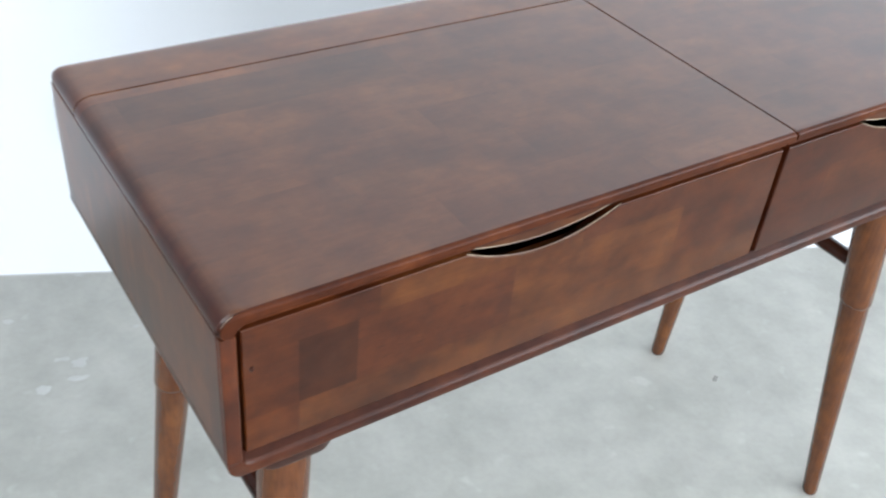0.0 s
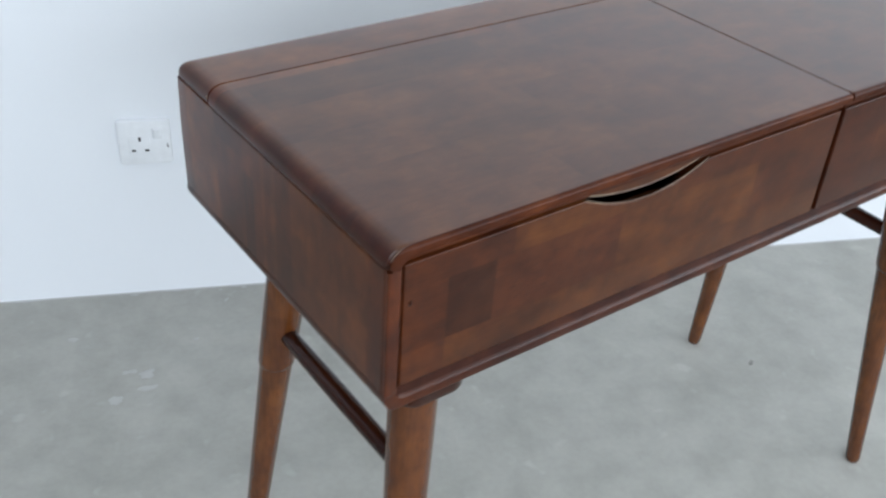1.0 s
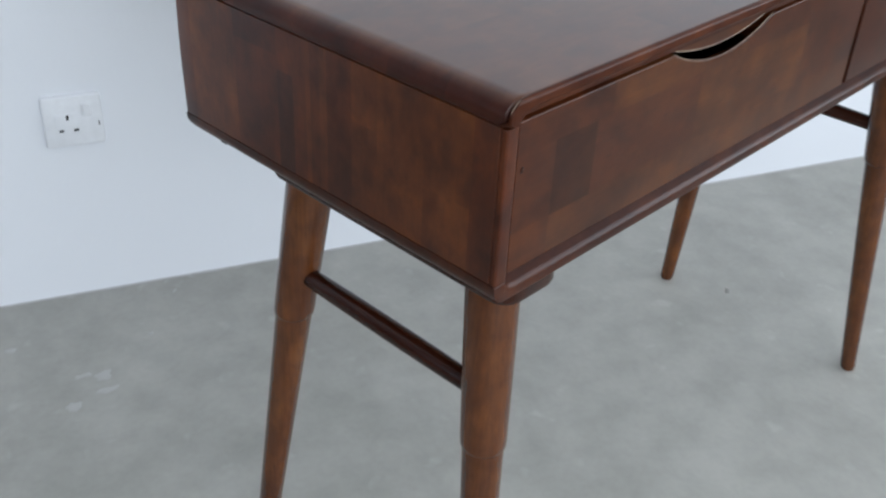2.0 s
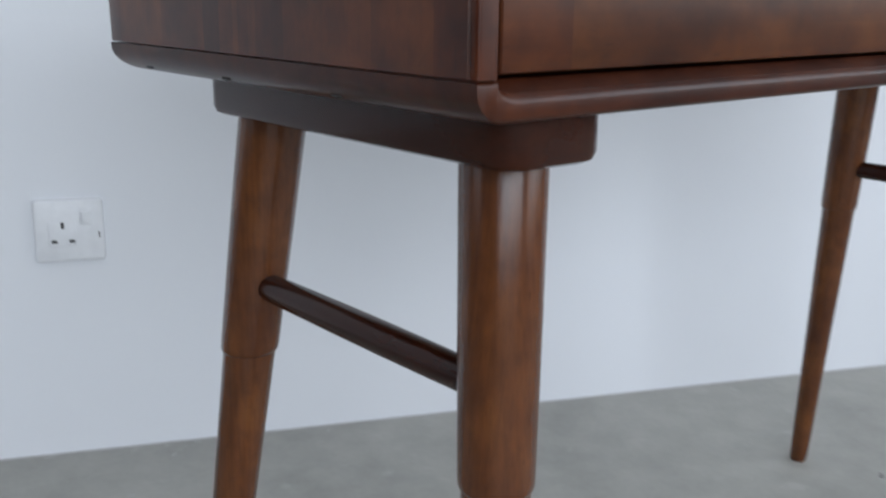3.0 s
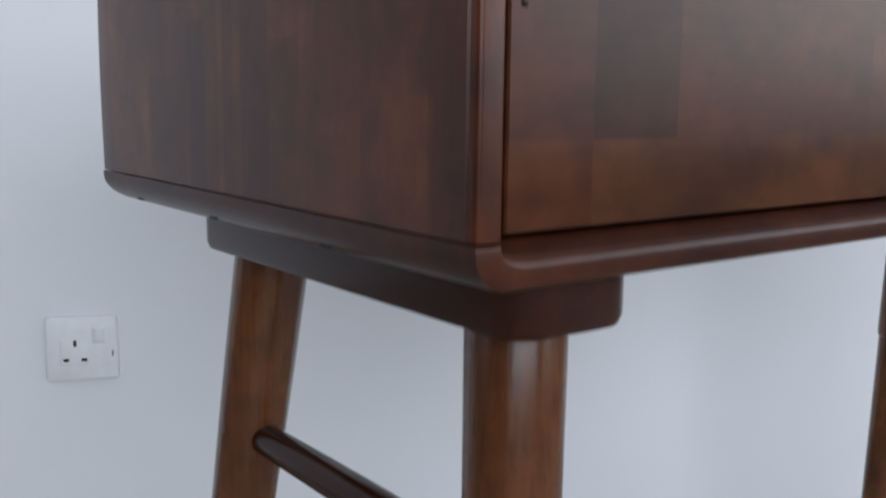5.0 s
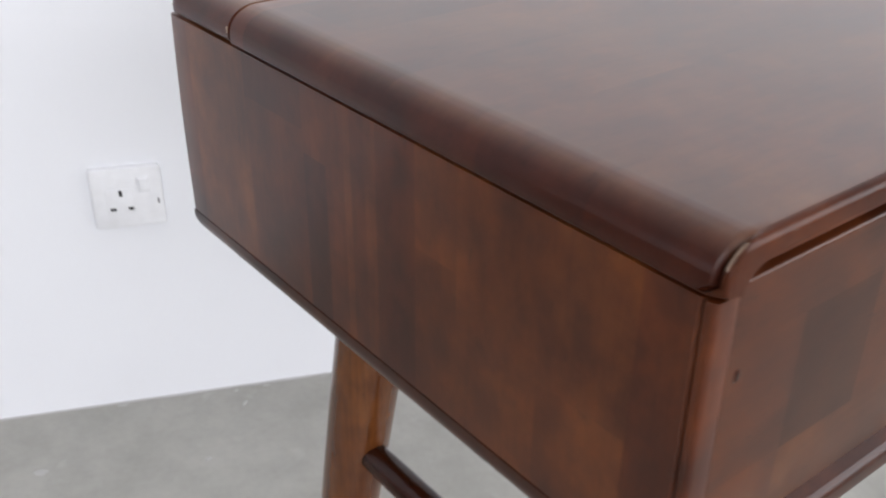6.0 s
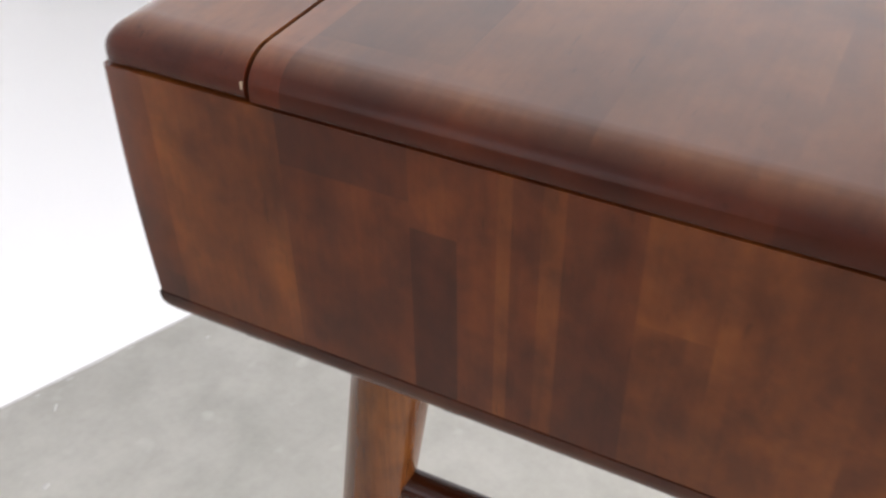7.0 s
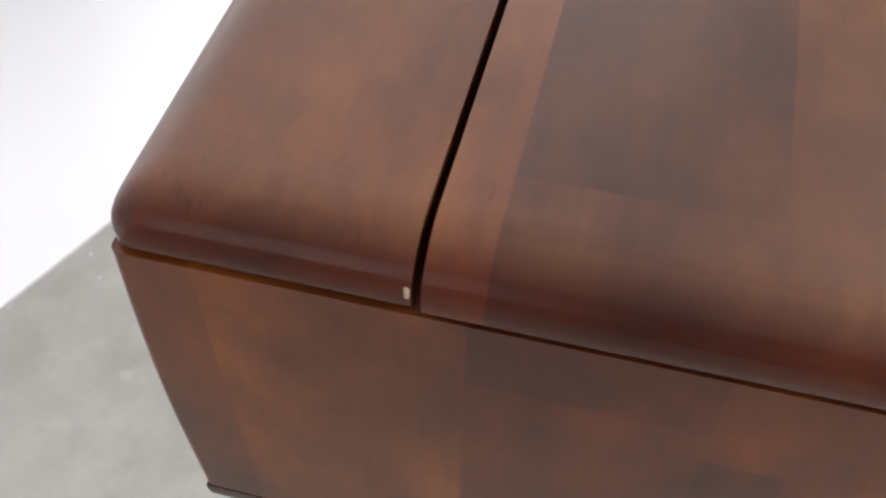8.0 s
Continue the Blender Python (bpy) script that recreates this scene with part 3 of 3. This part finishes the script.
def drawer(x0, x1, c, rows):
    """A drawer with a crescent finger cut in the upper edge of its front. rows: the height of each row of staves, where they end and their tones."""
    ob = new("drawer")
    ob.parent = table
    tagged(ob, "closed drawer with a crescent finger cut in its upper edge")
    half, deep = 0.0800, 0.0200

    def high(x):
        k = (x - c) / half
        if abs(k) >= 1:
            return FRONT_HIGH
        return FRONT_HIGH - deep * (1 - k * k)

    low = FRONT_LOW
    for level, pieces in rows:
        a = x0
        for end, tone in pieces:
            us = samples(a, end, ([c + half * i / 14 for i in range(-14, 15)] if level == FRONT_HIGH else []) + [x0 + 0.0008, x0 + 0.002, x1 - 0.0008, x1 - 0.002], 0.1)
            vs = samples(low, level, [FRONT_LOW + 0.0005, FRONT_LOW + 0.0018, FRONT_HIGH - 0.0018, FRONT_HIGH - 0.0012, FRONT_HIGH - 0.0007, FRONT_HIGH - 0.0002], 0.06)

            def at(u, v, s, bottom=low, top=level):
                z = v if top < FRONT_HIGH else bottom + (v - bottom) * (high(u) - bottom) / (top - bottom)
                e = min(v - FRONT_LOW, FRONT_HIGH - v, u - x0, x1 - u)
                if not s and top == FRONT_HIGH:
                    z = max(bottom, z - 0.8 * (FRONT_HIGH - high(u)) * (v - bottom) / (top - bottom))
                return (u, RECESS + arc(e, 0.0014, 0.0011) if s else RECESS + 0.016, z)
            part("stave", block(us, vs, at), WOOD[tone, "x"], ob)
            a = end
        low = level
    run = [c + half * i / 16 for i in range(-16, 17)]
    # pale bead that paints the highlight along the cut
    part("worn_edge", sweep([Vector((x, RECESS + 0.0016, high(x) + 0.0001)) for x in run], 0.0006), EDGE_GLINT, ob, "painted highlight along the edge of the finger cut")
    t = 0.012
    part("drawer_box", join(box(x0 + 0.008, x0 + 0.008 + t, 0.023, 0.36, 0.616, 0.715), box(x1 - 0.008 - t, x1 - 0.008, 0.023, 0.36, 0.616, 0.715),
                            box(x0 + 0.008 + t, x1 - 0.008 - t, 0.348, 0.36, 0.616, 0.715), box(x0 + 0.008 + t, x1 - 0.008 - t, 0.023, 0.348, 0.616, 0.622)),
         WOOD["deep", "x"], ob, "plain drawer box behind the front")
    return ob


D1, D2, D3 = SPLIT - 0.0056, SPLIT + 0.0028, LONG - PANEL - 0.0008
left_drawer = drawer(PANEL + 0.0042, D1, 0.2876,
                     [(0.648, [(0.062, "mid"), (0.20, "warm"), (0.37, "warm"), (D1, "warm")]), (0.712, [(0.062, "mid"), (0.112, "dark"), (0.26, "mid"), (0.45, "warm"), (D1, "mid")]),
                      (FRONT_HIGH, [(0.13, "mid"), (0.33, "warm"), (D1, "mid")])])
drawer(D2, D3, 0.770, [(0.655, [(0.74, "red"), (D3, "red")]), (0.700, [(0.66, "red"), (0.86, "mid"), (D3, "red")]), (FRONT_HIGH, [(0.81, "red"), (D3, "mid")])])
part("knot", moved(box(-0.0020, 0.0020, -0.0004, 0.0022, -0.0030, 0.0030, 0.0011, 2), 0.0242, RECESS, 0.6997), TRIM_Y, left_drawer, "small dark knot in the drawer front")


def finger_rail(c):
    """The rail behind a finger cut, with a shallower curve along its lower edge."""
    half = 0.072

    def low(x):
        return SEAM - 0.0008 - 0.0096 * (1 - ((x - c) / half) ** 2)
    run = [c + half * i / 14 for i in range(-14, 15)]
    ob = part("finger_rail", block(run, [0, 1], lambda u, v, s: (u, 0.0095 if s else 0.0125, low(u) + (SEAM - 0.0006 - low(u)) * v)), WOOD["warm", "x"], table)
    # pale bead for the highlight on the rail's lower edge
    part("worn_edge", sweep([Vector((x, 0.0095, low(x))) for x in run], 0.0006), EDGE_GLINT, ob, "painted highlight along the lower edge of the rail")


finger_rail(0.2876)
finger_rail(0.770)


def bearer(x0, x1):
    """The rail between a pair of legs and the body, rounded at its ends."""
    y0, y1, z0, z1, r = 0.012, 0.322, 0.5651, 0.5925, 0.019
    bm = bmesh.new()
    rings = []
    for inset, z in ((0.0, z1), (0.0, z0 + 0.006), (0.0018, z0 + 0.0018), (0.006, z0)):
        ring = []
        for cx, cy, a0 in ((x1 - r, y1 - r, 0), (x0 + r, y1 - r, 90), (x0 + r, y0 + r, 180), (x1 - r, y0 + r, 270)):
            for i in range(8):
                a = radians(a0 + 90 * i / 7)
                ring.append(bm.verts.new((cx + (r - inset) * math.cos(a), cy + (r - inset) * math.sin(a), z)))
        rings.append(ring)
    for p, q in zip(rings, rings[1:]):
        for i in range(len(p)):
            bm.faces.new((p[i], p[(i + 1) % len(p)], q[(i + 1) % len(p)], q[i]))
    bm.faces.new(rings[-1])
    bm.faces.new(rings[0][::-1])
    return bm


for x0 in (0.031, LONG - 0.031 - 0.072):
    part("bearer", bearer(x0, x0 + 0.072), TRIM_Y, table)

# legs lean outwards both ways
MID = (LONG / 2, 0.1886)
HALF_X, HALF_Y, LEAN_X, LEAN_Y, LEG_TOP = 0.4109, 0.1217, 0.0934, 0.1014, 0.5634
LEG = [(0.5665, 0.0200), (0.5640, 0.0200), (0.5638, 0.0232), (0.5630, 0.0242), (0.5600, 0.0247), (0.480, 0.0237), (0.389, 0.0220), (0.3835, 0.0217), (0.3812, 0.0207),
       (0.3805, 0.0199), (0.3790, 0.0198), (0.20, 0.0160), (0.012, 0.0121), (0.004, 0.0115), (0.0, 0.0100)]


def leg_axis(sx, sy, z):
    k = LEG_TOP - z
    return Vector((MID[0] + sx * (HALF_X + LEAN_X * k), MID[1] + sy * (HALF_Y + LEAN_Y * k), z))


def leg(sx, sy, n=36):
    bm = bmesh.new()
    rings = []
    for z, r in LEG:
        c = leg_axis(sx, sy, z)
        rings.append([bm.verts.new(c + Vector((r * math.cos(2 * math.pi * i / n), r * math.sin(2 * math.pi * i / n), 0))) for i in range(n)])
    for p, q in zip(rings, rings[1:]):
        for i in range(n):
            bm.faces.new((p[i], p[(i + 1) % n], q[(i + 1) % n], q[i]))
    bm.faces.new(rings[-1])
    bm.faces.new(rings[0][::-1])
    return bm


def rod(a, b, ends, middle, n=20, steps=8):
    bm = bmesh.new()
    d = (b - a).normalized()
    s = d.cross(Vector((0, 0, 1))).normalized()
    w = s.cross(d)
    rings = []
    for k in range(steps + 1):
        f = k / steps
        r = ends + (middle - ends) * math.sin(math.pi * f)
        rings.append([bm.verts.new(a.lerp(b, f) + r * (s * math.cos(2 * math.pi * i / n) + w * math.sin(2 * math.pi * i / n))) for i in range(n)])
    for p, q in zip(rings, rings[1:]):
        for i in range(n):
            bm.faces.new((p[i], p[(i + 1) % n], q[(i + 1) % n], q[i]))
    bm.faces.new(rings[-1])
    bm.faces.new(rings[0][::-1])
    return bm


for sx in (-1, 1):
    for sy in (-1, 1):
        part("leg", leg(sx, sy), LEG_WOOD, table)
    part("stretcher", rod(leg_axis(sx, -1, 0.4355), leg_axis(sx, 1, 0.4355), 0.0100, 0.0110), TRIM_Y, table)
